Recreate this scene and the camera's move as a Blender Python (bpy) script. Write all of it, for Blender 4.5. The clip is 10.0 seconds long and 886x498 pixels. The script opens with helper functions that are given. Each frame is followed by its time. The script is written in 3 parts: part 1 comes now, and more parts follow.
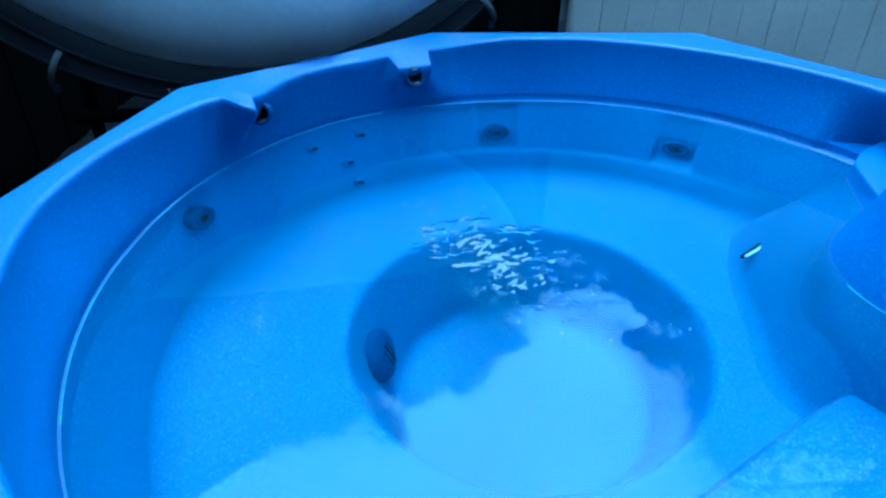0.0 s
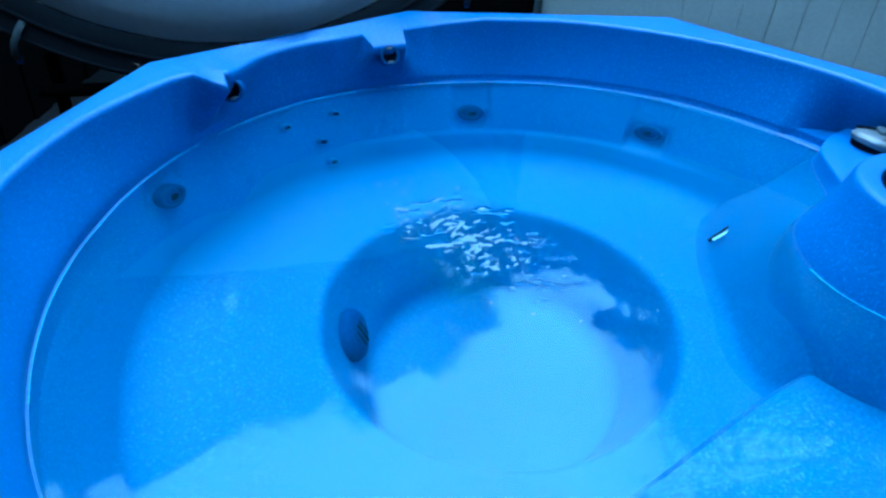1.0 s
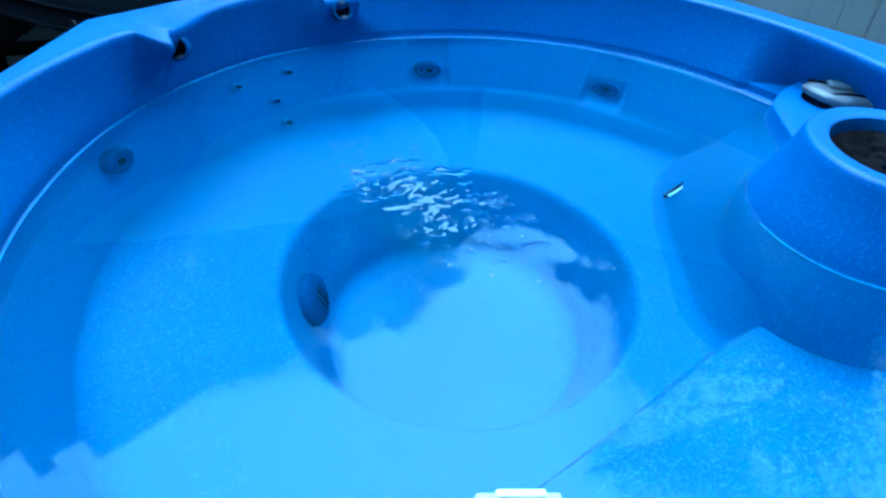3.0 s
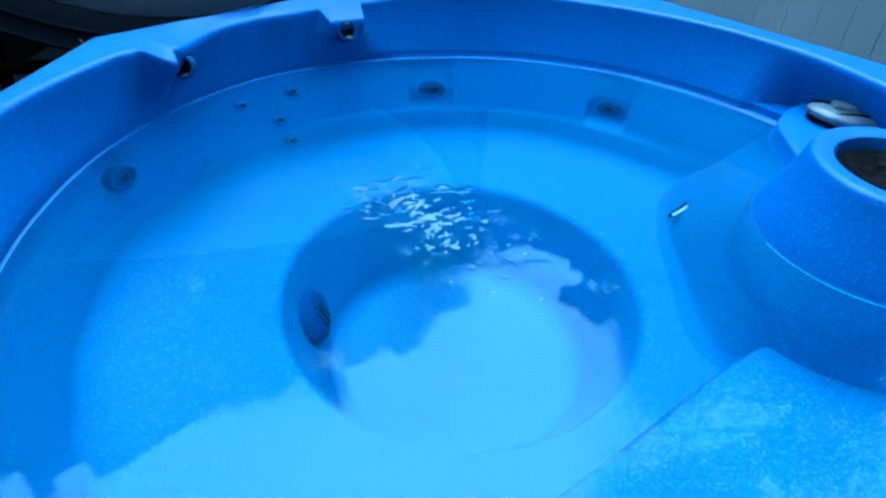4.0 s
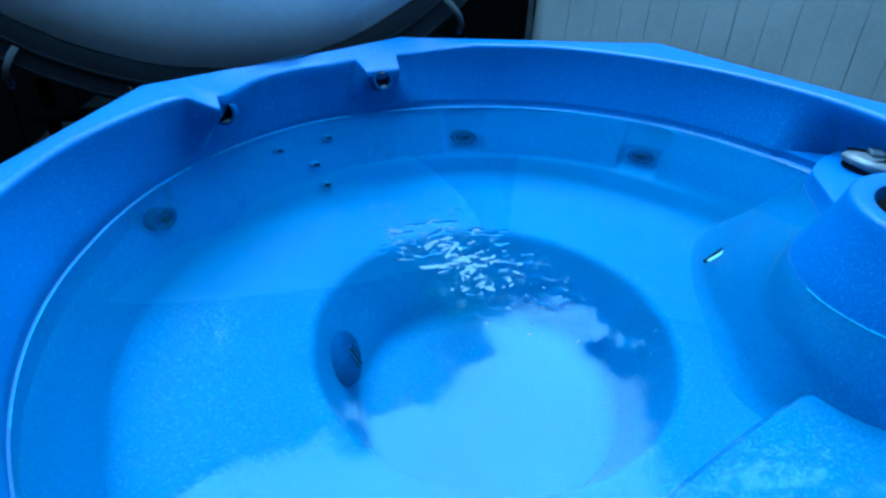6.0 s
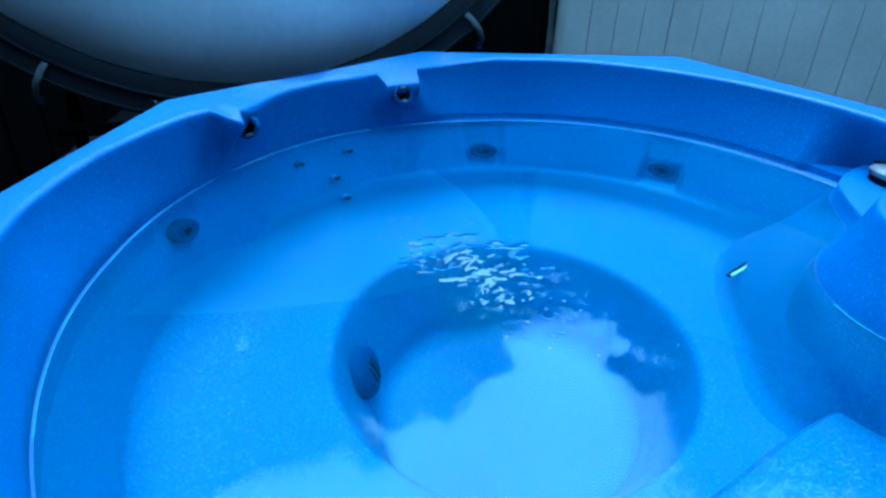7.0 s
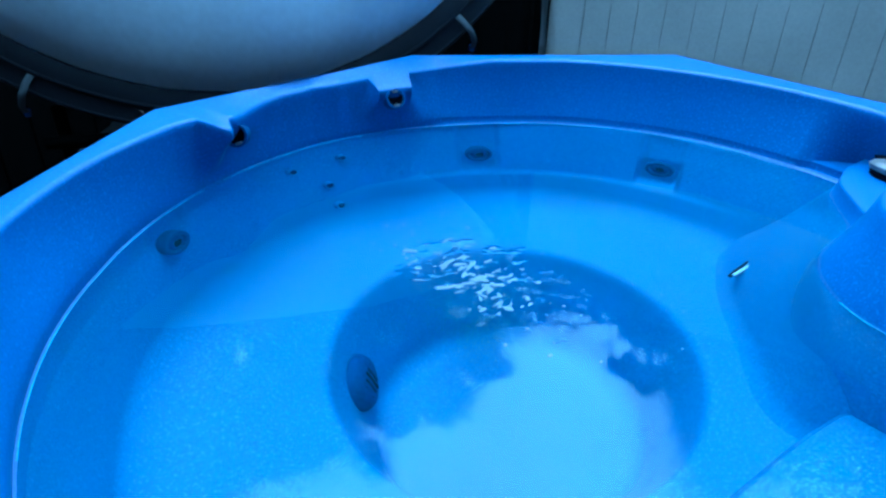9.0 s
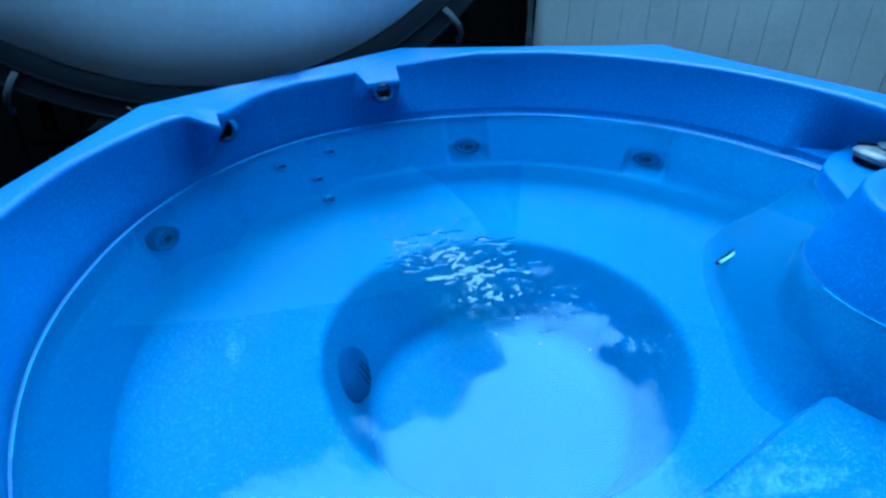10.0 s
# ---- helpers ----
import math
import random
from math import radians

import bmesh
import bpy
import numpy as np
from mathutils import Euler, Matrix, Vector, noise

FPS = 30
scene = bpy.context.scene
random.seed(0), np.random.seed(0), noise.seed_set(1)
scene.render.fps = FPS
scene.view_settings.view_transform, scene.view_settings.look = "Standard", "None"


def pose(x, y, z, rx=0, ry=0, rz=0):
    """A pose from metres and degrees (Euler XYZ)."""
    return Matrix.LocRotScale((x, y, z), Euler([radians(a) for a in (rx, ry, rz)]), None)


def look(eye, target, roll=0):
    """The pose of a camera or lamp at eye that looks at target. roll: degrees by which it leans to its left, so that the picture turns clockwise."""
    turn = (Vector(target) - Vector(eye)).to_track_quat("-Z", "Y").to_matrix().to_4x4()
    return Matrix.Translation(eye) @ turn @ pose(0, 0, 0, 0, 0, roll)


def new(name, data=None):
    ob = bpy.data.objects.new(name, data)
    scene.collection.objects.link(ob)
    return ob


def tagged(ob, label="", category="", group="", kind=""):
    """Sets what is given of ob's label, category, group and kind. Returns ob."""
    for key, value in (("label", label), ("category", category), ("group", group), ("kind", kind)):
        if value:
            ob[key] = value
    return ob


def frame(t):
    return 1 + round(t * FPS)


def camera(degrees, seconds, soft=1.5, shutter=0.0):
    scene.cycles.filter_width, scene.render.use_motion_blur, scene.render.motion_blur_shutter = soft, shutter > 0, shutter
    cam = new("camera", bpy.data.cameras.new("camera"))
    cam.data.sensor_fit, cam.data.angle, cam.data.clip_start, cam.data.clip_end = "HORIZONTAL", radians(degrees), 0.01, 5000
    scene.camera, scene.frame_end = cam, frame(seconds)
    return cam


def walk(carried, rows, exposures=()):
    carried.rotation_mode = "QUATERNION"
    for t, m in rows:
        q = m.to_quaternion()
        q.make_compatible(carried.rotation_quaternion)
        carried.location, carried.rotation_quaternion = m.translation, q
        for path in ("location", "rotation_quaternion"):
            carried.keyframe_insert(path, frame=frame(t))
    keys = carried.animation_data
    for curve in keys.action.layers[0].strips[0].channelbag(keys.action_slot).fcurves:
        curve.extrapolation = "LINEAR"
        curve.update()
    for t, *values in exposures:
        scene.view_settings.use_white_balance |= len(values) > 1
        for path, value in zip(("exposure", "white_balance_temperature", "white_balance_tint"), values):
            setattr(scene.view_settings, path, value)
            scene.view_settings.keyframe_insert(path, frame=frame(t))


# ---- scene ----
cam = camera(67.0, 10.0, 2.6)
PATH = [
    (0, (-0.254, -1.092, 1.508), (-0.303, 0.584, 0.417), 1.3),
    (0.5, (-0.258, -1.091, 1.502), (-0.241, 0.546, 0.354), 2.2),
    (1, (-0.255, -1.096, 1.512), (-0.221, 0.549, 0.375), 3.4),
    (1.5, (-0.259, -1.092, 1.507), (-0.225, 0.481, 0.272), 4.1),
    (2, (-0.249, -1.09, 1.5), (-0.208, 0.476, 0.257), 4.2),
    (2.5, (-0.232, -1.094, 1.514), (-0.146, 0.479, 0.281), 4.1),
    (2.7, (-0.246, -1.085, 1.522), (-0.096, 0.473, 0.276), 4.7),
    (4, (-0.237, -1.081, 1.505), (-0.107, 0.525, 0.32), 4.5),
    (4.5, (-0.243, -1.086, 1.507), (-0.105, 0.539, 0.35), 4.4),
    (5, (-0.258, -1.089, 1.504), (-0.172, 0.618, 0.465), 4.6),
    (5.5, (-0.259, -1.095, 1.494), (-0.176, 0.592, 0.424), 4.1),
    (7, (-0.259, -1.094, 1.485), (-0.265, 0.622, 0.458), 2.7),
    (7.5, (-0.253, -1.086, 1.486), (-0.255, 0.618, 0.439), 2.7),
    (8, (-0.262, -1.081, 1.471), (-0.228, 0.616, 0.413), 3.0),
    (8.5, (-0.261, -1.073, 1.472), (-0.226, 0.638, 0.436), 1.9),
    (9, (-0.255, -1.065, 1.472), (-0.255, 0.658, 0.457), 1.5),
    (9.5, (-0.263, -1.067, 1.463), (-0.241, 0.643, 0.426), 2.0),
    (10, (-0.253, -1.075, 1.475), (-0.225, 0.638, 0.442), 1.1),
]
EXPO, KELVIN, TINT = 3.1, 4900, 4
SKY, SUN, CLOUD = 0.10, 0.22, (5.0, 9.5, 12.9)


# ---------------------------------------------------------------- light
ROWS = [(t, look(e, g, r)) for t, e, g, r in PATH]
walk(cam, ROWS, [(0.0, EXPO, KELVIN, TINT), (10.0, EXPO, KELVIN, TINT)])

world = bpy.data.worlds.new("sky")
scene.world = world
world.use_nodes = True
wn = world.node_tree
sky = wn.nodes.new("ShaderNodeTexSky")
sky.sky_type = "NISHITA"
sky.sun_disc = False
sky.sun_elevation = radians(58)
sky.sun_rotation = radians(10)
sky.altitude = 100
sky.dust_density = 2.0
# thin even cloud over the blue
cloud = wn.nodes.new("ShaderNodeMix")
cloud.data_type = "RGBA"
cloud.inputs[0].default_value = 0.85
cloud.inputs[7].default_value = (*CLOUD, 1)
wn.links.new(sky.outputs[0], cloud.inputs[6])
wn.links.new(cloud.outputs[2], wn.nodes["Background"].inputs[0])
wn.nodes["Background"].inputs[1].default_value = SKY

sun = new("sun", bpy.data.lights.new("sun", "SUN"))
sun.data.energy = SUN
sun.data.angle = radians(20)
sun.data.color = (1.0, 0.95, 0.88)
sun.matrix_world = look((-0.05, 0.30, 0.95), (0, 0, 0))


# ---------------------------------------------------------------- materials
def material(name, base, rough=0.5, metal=0.0, grain=60.0, amount=0.1, stain=3.0, stain_amount=0.1, bump=0.1, distance=0.001,
             speckle=None, coat=0.0, spec=0.5, dry_above=None, wet_tint=None):
    """A surface with fine grain and broad stains, both at real size."""
    m = bpy.data.materials.new(name)
    m.use_nodes = True
    n, k = m.node_tree.nodes, m.node_tree.links
    b = n["Principled BSDF"]
    b.inputs["Roughness"].default_value = rough
    b.inputs["Metallic"].default_value = metal
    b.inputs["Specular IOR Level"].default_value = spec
    b.inputs["Coat Weight"].default_value = coat
    b.inputs["Coat Roughness"].default_value = 0.15
    geo = n.new("ShaderNodeNewGeometry")
    fine = n.new("ShaderNodeTexNoise")
    fine.inputs["Scale"].default_value = grain
    fine.inputs["Detail"].default_value = 4
    broad = n.new("ShaderNodeTexNoise")
    broad.inputs["Scale"].default_value = stain
    broad.inputs["Detail"].default_value = 5
    for tex in (fine, broad):
        k.new(geo.outputs["Position"], tex.inputs["Vector"])
    last = None
    for tex, part_amount in ((fine, amount), (broad, stain_amount)):
        mix = n.new("ShaderNodeMix")
        mix.data_type, mix.blend_type = "RGBA", "MULTIPLY"
        mix.inputs[0].default_value = 1.0
        ramp = n.new("ShaderNodeValToRGB")
        ramp.color_ramp.elements[0].position, ramp.color_ramp.elements[1].position = 0.3, 0.7
        lo, hi = 1 - part_amount, 1 + part_amount
        ramp.color_ramp.elements[0].color, ramp.color_ramp.elements[1].color = (lo, lo, lo, 1), (hi, hi, hi, 1)
        k.new(tex.outputs[0], ramp.inputs[0])
        if last is None:
            mix.inputs[6].default_value = (*base, 1)
        else:
            k.new(last, mix.inputs[6])
        k.new(ramp.outputs[0], mix.inputs[7])
        last = mix.outputs[2]
    if speckle:
        tint, scale, edge = speckle
        cells = n.new("ShaderNodeTexNoise")
        cells.inputs["Scale"].default_value = scale
        cells.inputs["Detail"].default_value = 2
        k.new(geo.outputs["Position"], cells.inputs["Vector"])
        ramp = n.new("ShaderNodeValToRGB")
        ramp.color_ramp.elements[0].position, ramp.color_ramp.elements[1].position = edge, edge + 0.1
        k.new(cells.outputs[0], ramp.inputs[0])
        mix = n.new("ShaderNodeMix")
        mix.data_type = "RGBA"
        k.new(ramp.outputs[0], mix.inputs[0])
        k.new(last, mix.inputs[6])
        mix.inputs[7].default_value = (*tint, 1)
        last = mix.outputs[2]
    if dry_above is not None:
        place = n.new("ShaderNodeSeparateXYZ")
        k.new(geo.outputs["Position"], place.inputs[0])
        # below the water line the colour is lifted to imitate light scattered in water
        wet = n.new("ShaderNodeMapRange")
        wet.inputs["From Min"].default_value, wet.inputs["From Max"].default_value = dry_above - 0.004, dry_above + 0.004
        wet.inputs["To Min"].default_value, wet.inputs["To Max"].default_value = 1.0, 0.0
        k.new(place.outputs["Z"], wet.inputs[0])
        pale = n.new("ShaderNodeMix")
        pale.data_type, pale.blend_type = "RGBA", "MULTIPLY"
        pale.inputs[7].default_value = (*wet_tint, 1)
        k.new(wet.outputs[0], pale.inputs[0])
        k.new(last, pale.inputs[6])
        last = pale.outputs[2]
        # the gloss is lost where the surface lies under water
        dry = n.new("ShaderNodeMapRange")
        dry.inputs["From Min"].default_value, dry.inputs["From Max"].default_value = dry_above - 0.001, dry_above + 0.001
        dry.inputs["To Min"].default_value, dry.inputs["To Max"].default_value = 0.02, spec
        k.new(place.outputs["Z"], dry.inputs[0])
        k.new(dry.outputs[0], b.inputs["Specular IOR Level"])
    k.new(last, b.inputs["Base Color"])
    if bump:
        bn = n.new("ShaderNodeBump")
        bn.inputs["Strength"].default_value = bump
        bn.inputs["Distance"].default_value = distance
        k.new(fine.outputs[0], bn.inputs["Height"])
        k.new(bn.outputs[0], b.inputs["Normal"])
    return m


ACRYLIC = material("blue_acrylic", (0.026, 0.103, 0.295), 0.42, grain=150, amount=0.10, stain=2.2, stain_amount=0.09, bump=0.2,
                   distance=0.0008, speckle=((0.043, 0.140, 0.375), 170, 0.57), spec=0.26, dry_above=0.753, wet_tint=(3.0, 1.58, 1.20))
JET_GREY = material("grey_plastic", (0.012, 0.052, 0.15), 0.6, grain=120, amount=0.15, spec=0.15)
BLACK = material("black_hole", (0.003, 0.005, 0.010), 0.8, grain=100, amount=0.2, spec=0.03)
KNOB_GREY = material("marbled_grey_plastic", (0.12, 0.14, 0.155), 0.4, grain=45, amount=0.22, stain=16, stain_amount=0.25)
WHITE_PLASTIC = material("white_plastic", (0.85, 0.87, 0.86), 0.3, grain=60, amount=0.03, stain_amount=0.04)
FILTER_BROWN = material("wet_brown_grey_filter_lid", (0.0055, 0.0045, 0.0050), 0.85, grain=35, amount=0.5, stain=14, stain_amount=0.6, bump=0.4, speckle=((0.0005, 0.0005, 0.0006), 48, 0.50),
                        distance=0.003, spec=0.03)
VINYL_WHITE = material("white_vinyl", (0.56, 0.62, 0.67), 0.45, grain=40, amount=0.05, stain=1.6, stain_amount=0.14, bump=0.15, distance=0.002)
VINYL_DARK = material("dark_blue_grey_vinyl", (0.004, 0.0055, 0.009), 0.7, grain=150, amount=0.25, stain=4, stain_amount=0.3, bump=0.3, spec=0.2)
STRAP = material("grey_webbing", (0.05, 0.055, 0.06), 0.7, grain=300, amount=0.3, bump=0.4)
SIDING = material("beige_painted_boards", (0.37, 0.35, 0.325), 0.6, grain=70, amount=0.06, stain=1.8, stain_amount=0.14, bump=0.15)
# wood taken almost to black: the deep shade behind the tub is in the colour
SHADE_WOOD = material("shade_black_wood", (0.0006, 0.0006, 0.0006), 0.9, grain=50, amount=0.4, stain=3, stain_amount=0.3, bump=0.4, distance=0.002, spec=0.03)
# paving colour lowered so that it already holds the shade round the tub
GROUND = material("shade_dark_paving", (0.006, 0.006, 0.0065), 0.9, grain=30, amount=0.3, stain=0.8, stain_amount=0.3, bump=0.5, distance=0.005, spec=0.1)
BARK = material("brown_bark", (0.06, 0.045, 0.035), 0.9, grain=20, amount=0.4, bump=0.6, distance=0.01)
LEAF = material("dark_green_leaves", (0.035, 0.065, 0.025), 0.6, grain=6, amount=0.4, stain=0.7, stain_amount=0.4, bump=0)
ROOF = material("grey_roof_tiles", (0.06, 0.06, 0.065), 0.8, grain=12, amount=0.3, bump=0.3)
JET_DARK = material("black_grating", (0.010, 0.045, 0.15), 0.7, grain=90, amount=0.2, spec=0.05)
PALE_LINE = material("pale_blue_line", (0.05, 0.26, 0.47), 0.6, grain=90, amount=0.3, stain=9, stain_amount=0.35, bump=0.2)
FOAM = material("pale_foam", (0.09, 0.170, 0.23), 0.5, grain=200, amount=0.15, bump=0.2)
INK = material("dark_grey_ink", (0.05, 0.055, 0.07), 0.5, bump=0)
GREY_INK = material("light_grey_ink", (0.5, 0.55, 0.6), 0.5, bump=0)


def water_material():
    m = bpy.data.materials.new("clear_water")
    m.use_nodes = True
    n, k = m.node_tree.nodes, m.node_tree.links
    n.remove(n["Principled BSDF"])
    glass = n.new("ShaderNodeBsdfGlass")
    glass.inputs["IOR"].default_value = 1.33
    glass.inputs["Roughness"].default_value = 0.0
    glass.inputs["Color"].default_value = (0.66, 0.98, 1.0, 1)
    # a little milkiness of the water
    milk = n.new("ShaderNodeBsdfDiffuse")
    milk.inputs["Color"].default_value = (0.02, 0.30, 0.62, 1)
    both = n.new("ShaderNodeMixShader")
    both.inputs[0].default_value = 0.024
    k.new(glass.outputs[0], both.inputs[1])
    k.new(milk.outputs[0], both.inputs[2])
    k.new(both.outputs[0], n["Material Output"].inputs["Surface"])
    geo = n.new("ShaderNodeNewGeometry")
    # broad calm swell, and a patch of stronger ripples where the water wells up
    calm = n.new("ShaderNodeTexNoise")
    calm.inputs["Scale"].default_value = 5
    calm.inputs["Detail"].default_value = 1
    k.new(geo.outputs["Position"], calm.inputs["Vector"])
    turn = n.new("ShaderNodeMapping")
    turn.inputs["Rotation"].default_value = (0, 0, radians(-25))
    turn.inputs["Scale"].default_value = (1.0, 1.4, 1.0)
    k.new(geo.outputs["Position"], turn.inputs["Vector"])
    rough = n.new("ShaderNodeTexNoise")
    rough.inputs["Scale"].default_value = 30
    rough.inputs["Detail"].default_value = 1.5
    k.new(turn.outputs[0], rough.inputs["Vector"])
    dist = n.new("ShaderNodeVectorMath")
    dist.operation = "LENGTH"
    squash = n.new("ShaderNodeMapping")
    squash.vector_type = "TEXTURE"
    squash.inputs["Location"].default_value = RIPPLE
    squash.inputs["Rotation"].default_value = (0, 0, radians(-48))
    squash.inputs["Scale"].default_value = (1.1, 0.62, 1.0)
    k.new(geo.outputs["Position"], squash.inputs["Vector"])
    k.new(squash.outputs[0], dist.inputs[0])
    fade = n.new("ShaderNodeMapRange")
    fade.interpolation_type = "SMOOTHSTEP"
    fade.inputs["From Min"].default_value = 0.06
    fade.inputs["From Max"].default_value = 0.29
    fade.inputs["To Min"].default_value = 1.0
    fade.inputs["To Max"].default_value = 0.0
    k.new(dist.outputs["Value"], fade.inputs[0])
    mul = n.new("ShaderNodeMath")
    mul.operation = "MULTIPLY"
    crest = n.new("ShaderNodeMapRange")
    crest.interpolation_type = "SMOOTHSTEP"
    crest.inputs["From Min"].default_value = 0.52
    crest.inputs["From Max"].default_value = 0.75
    k.new(rough.outputs[0], crest.inputs[0])
    k.new(crest.outputs[0], mul.inputs[0])
    k.new(fade.outputs[0], mul.inputs[1])
    b1 = n.new("ShaderNodeBump")
    b1.inputs["Strength"].default_value = 0.5
    b1.inputs["Distance"].default_value = 0.0012
    k.new(calm.outputs[0], b1.inputs["Height"])
    b2 = n.new("ShaderNodeBump")
    b2.inputs["Strength"].default_value = 1.0
    b2.inputs["Distance"].default_value = 0.006
    k.new(mul.outputs[0], b2.inputs["Height"])
    k.new(b1.outputs[0], b2.inputs["Normal"])
    k.new(b2.outputs[0], glass.inputs["Normal"])
    return m


RIPPLE = (-0.17, 0.06, 0.75)
WATER = water_material()


# ---------------------------------------------------------------- mesh helpers
def finish(bm, name, mat, smooth=True):
    bmesh.ops.recalc_face_normals(bm, faces=bm.faces)
    me = bpy.data.meshes.new(name)
    bm.to_mesh(me)
    bm.free()
    me.materials.append(mat)
    if smooth:
        me.shade_smooth()
        me.set_sharp_from_angle(angle=radians(40))
    return me


def thing(name, label, category, at=None, kind="", group=""):
    """An Empty at a thing's base."""
    ob = new(name)
    ob.matrix_world = at or Matrix()
    return tagged(ob, label, category, group, kind)


def part(name, bm, mat, parent, label="", smooth=True):
    ob = new(name, finish(bm, name, mat, smooth))
    ob.parent = parent
    return tagged(ob, label) if label else ob


def solo(name, bm, mat, label, category, kind="", smooth=True, group=""):
    return tagged(new(name, finish(bm, name, mat, smooth)), label, category, group, kind)


def box(bm, size, m, bevel=0.0, segments=2):
    got = bmesh.ops.create_cube(bm, size=1.0, matrix=m @ Matrix.Diagonal((*size, 1)))
    if bevel:
        edges = list({e for v in got["verts"] for e in v.link_edges})
        bmesh.ops.bevel(bm, geom=edges, offset=bevel, segments=segments, affect="EDGES", profile=0.5)
    return bm


def lathe(bm, profile, m=None, steps=32, squash=1.0):
    """Turns a profile of (radius, height) about z; a radius of 0 closes it."""
    m = m or Matrix()
    rings = []
    for r, z in profile:
        if r <= 1e-6:
            rings.append([bm.verts.new(m @ Vector((0, 0, z)))])
        else:
            rings.append([bm.verts.new(m @ Vector((r * math.cos(i * math.tau / steps), squash * r * math.sin(i * math.tau / steps), z)))
                          for i in range(steps)])
    for a, b in zip(rings, rings[1:]):
        for i in range(steps):
            j = (i + 1) % steps
            quad = [a[i % len(a)], a[j % len(a)], b[j % len(b)], b[i % len(b)]]
            quad = list(dict.fromkeys(quad))
            if len(quad) > 2:
                bm.faces.new(quad)
    return bm


def tube(bm, points, radius, steps=8, taper=None, flat=1.0):
    """A round or flattened bar along points."""
    pts = [Vector(p) for p in points]
    rings = []
    for i, p in enumerate(pts):
        way = (pts[min(i + 1, len(pts) - 1)] - pts[max(i - 1, 0)]).normalized()
        side = way.cross(Vector((0, 0, 1)))
        side = side.normalized() if side.length > 1e-4 else Vector((1, 0, 0))
        up = side.cross(way).normalized()
        r = radius * (1 + (taper - 1) * i / (len(pts) - 1)) if taper else radius
        rings.append([bm.verts.new(p + side * r * math.cos(a) + up * r * flat * math.sin(a)) for a in (k * math.tau / steps for k in range(steps))])
    for a, b in zip(rings, rings[1:]):
        for i in range(steps):
            bm.faces.new((a[i], a[(i + 1) % steps], b[(i + 1) % steps], b[i]))
    bm.faces.new(rings[0][::-1])
    bm.faces.new(rings[-1])
    return bm


def table(theta, rows):
    """Round table of (degrees, value), joined up smoothly enough."""
    rows = sorted(rows)
    rows = [(rows[-1][0] - 360, rows[-1][1])] + rows + [(rows[0][0] + 360, rows[0][1])]
    return float(np.interp(theta, [a for a, _ in rows], [v for _, v in rows]))


def eased(theta, rows):
    """The same table with its kinks rounded off."""
    return sum(table((theta + d) % 360, rows) * w for d, w in ((-14, 1), (-7, 2), (0, 3), (7, 2), (14, 1))) / 9


def smooth(a, b, x):
    x = min(max((x - a) / (b - a), 0), 1)
    return x * x * (3 - 2 * x)


# ---------------------------------------------------------------- hot tub
WATER_Z, BENCH_Z, FLOOR_Z = 0.75, 0.35, 0.03
CORNERS = [(1.03, 0.505), (0.47, 1.103), (-0.368, 1.011), (-0.951, 0.454), (-1.095, -0.35), (-0.55, -1.0), (0.35, -1.08), (0.98, -0.4)]
RIM_Z = 0.94
LIP = [(-155, 0.97), (-136, 0.946), (-123, 0.915), (-90, 0.91), (-45, 0.91), (0, 0.955), (36, 1.01), (56, 1.008), (74, 1.0), (84, 0.997), (92, 0.98), (99, 0.975),
       (104, 0.985), (107, 0.99), (111, 0.972), (120, 0.955), (126, 0.943), (131, 0.951), (137, 0.945), (141, 0.93), (146, 0.90), (149, 0.88), (154.5, 0.915), (158, 0.932),
       (163, 0.939), (168, 0.948), (173, 0.958), (178, 0.963), (188, 0.976)]
# the lip dips between the buttresses
DIP = [(98, 0.0), (107, -0.02), (146, -0.02), (154, 0.0)]
SEAT = [(0, 0.77), (45, 0.745), (90, 0.785), (130, 0.805), (170, 0.835), (200, 0.82), (236, 0.80), (270, 0.80), (315, 0.78)]
WELL, WELL_R = (-0.09, 0.10), 0.405
# buttresses of the wall: middle angle, half width in degrees, inner radius, spread of each flank, height of its front, how much it widens downwards
BUTTRESS = [(116.4, 3.2, 0.905, 0.7, 0.7, 0.897, 7.0), (151.8, 0.25, 0.850, 1.7, 2.4, 0.915, 0.8)]
# radius of the water line
EDGE = [(0, 0.952), (37, 0.955), (60, 0.966), (84, 0.955), (100, 0.944), (131, 0.956), (162, 0.938), (178, 0.930), (200, 0.936), (215, 0.942), (270, 0.950)]
# massage jets of the backrest: angle, height
SEAT_JETS = [(163.5, 0.626), (100.0, 0.571), (63.9, 0.562)]
SMALL_JETS = [(137.5, 0.66), (127.5, 0.66), (131.7, 0.54), (131.0, 0.435)]


def octagon(theta):
    d = Vector((math.cos(radians(theta)), math.sin(radians(theta))))
    best = 9.0
    for (ax, ay), (bx, by) in zip(CORNERS, CORNERS[1:] + CORNERS[:1]):
        ex, ey = bx - ax, by - ay
        den = d.x * ey - d.y * ex
        if abs(den) > 1e-9:
            s = (ax * ey - ay * ex) / den
            u = (ax * d.y - ay * d.x) / den
            if s > 0 and -1e-6 <= u <= 1 + 1e-6:
                best = min(best, s)
    return best


def well_radius(theta, r):
    c, s = math.cos(radians(theta)), math.sin(radians(theta))
    b = c * WELL[0] + s * WELL[1]
    return b + math.sqrt(max(b * b - (WELL[0] ** 2 + WELL[1] ** 2 - r * r), 0))


def gap(theta, mid):
    return abs((theta - mid + 180) % 360 - 180)


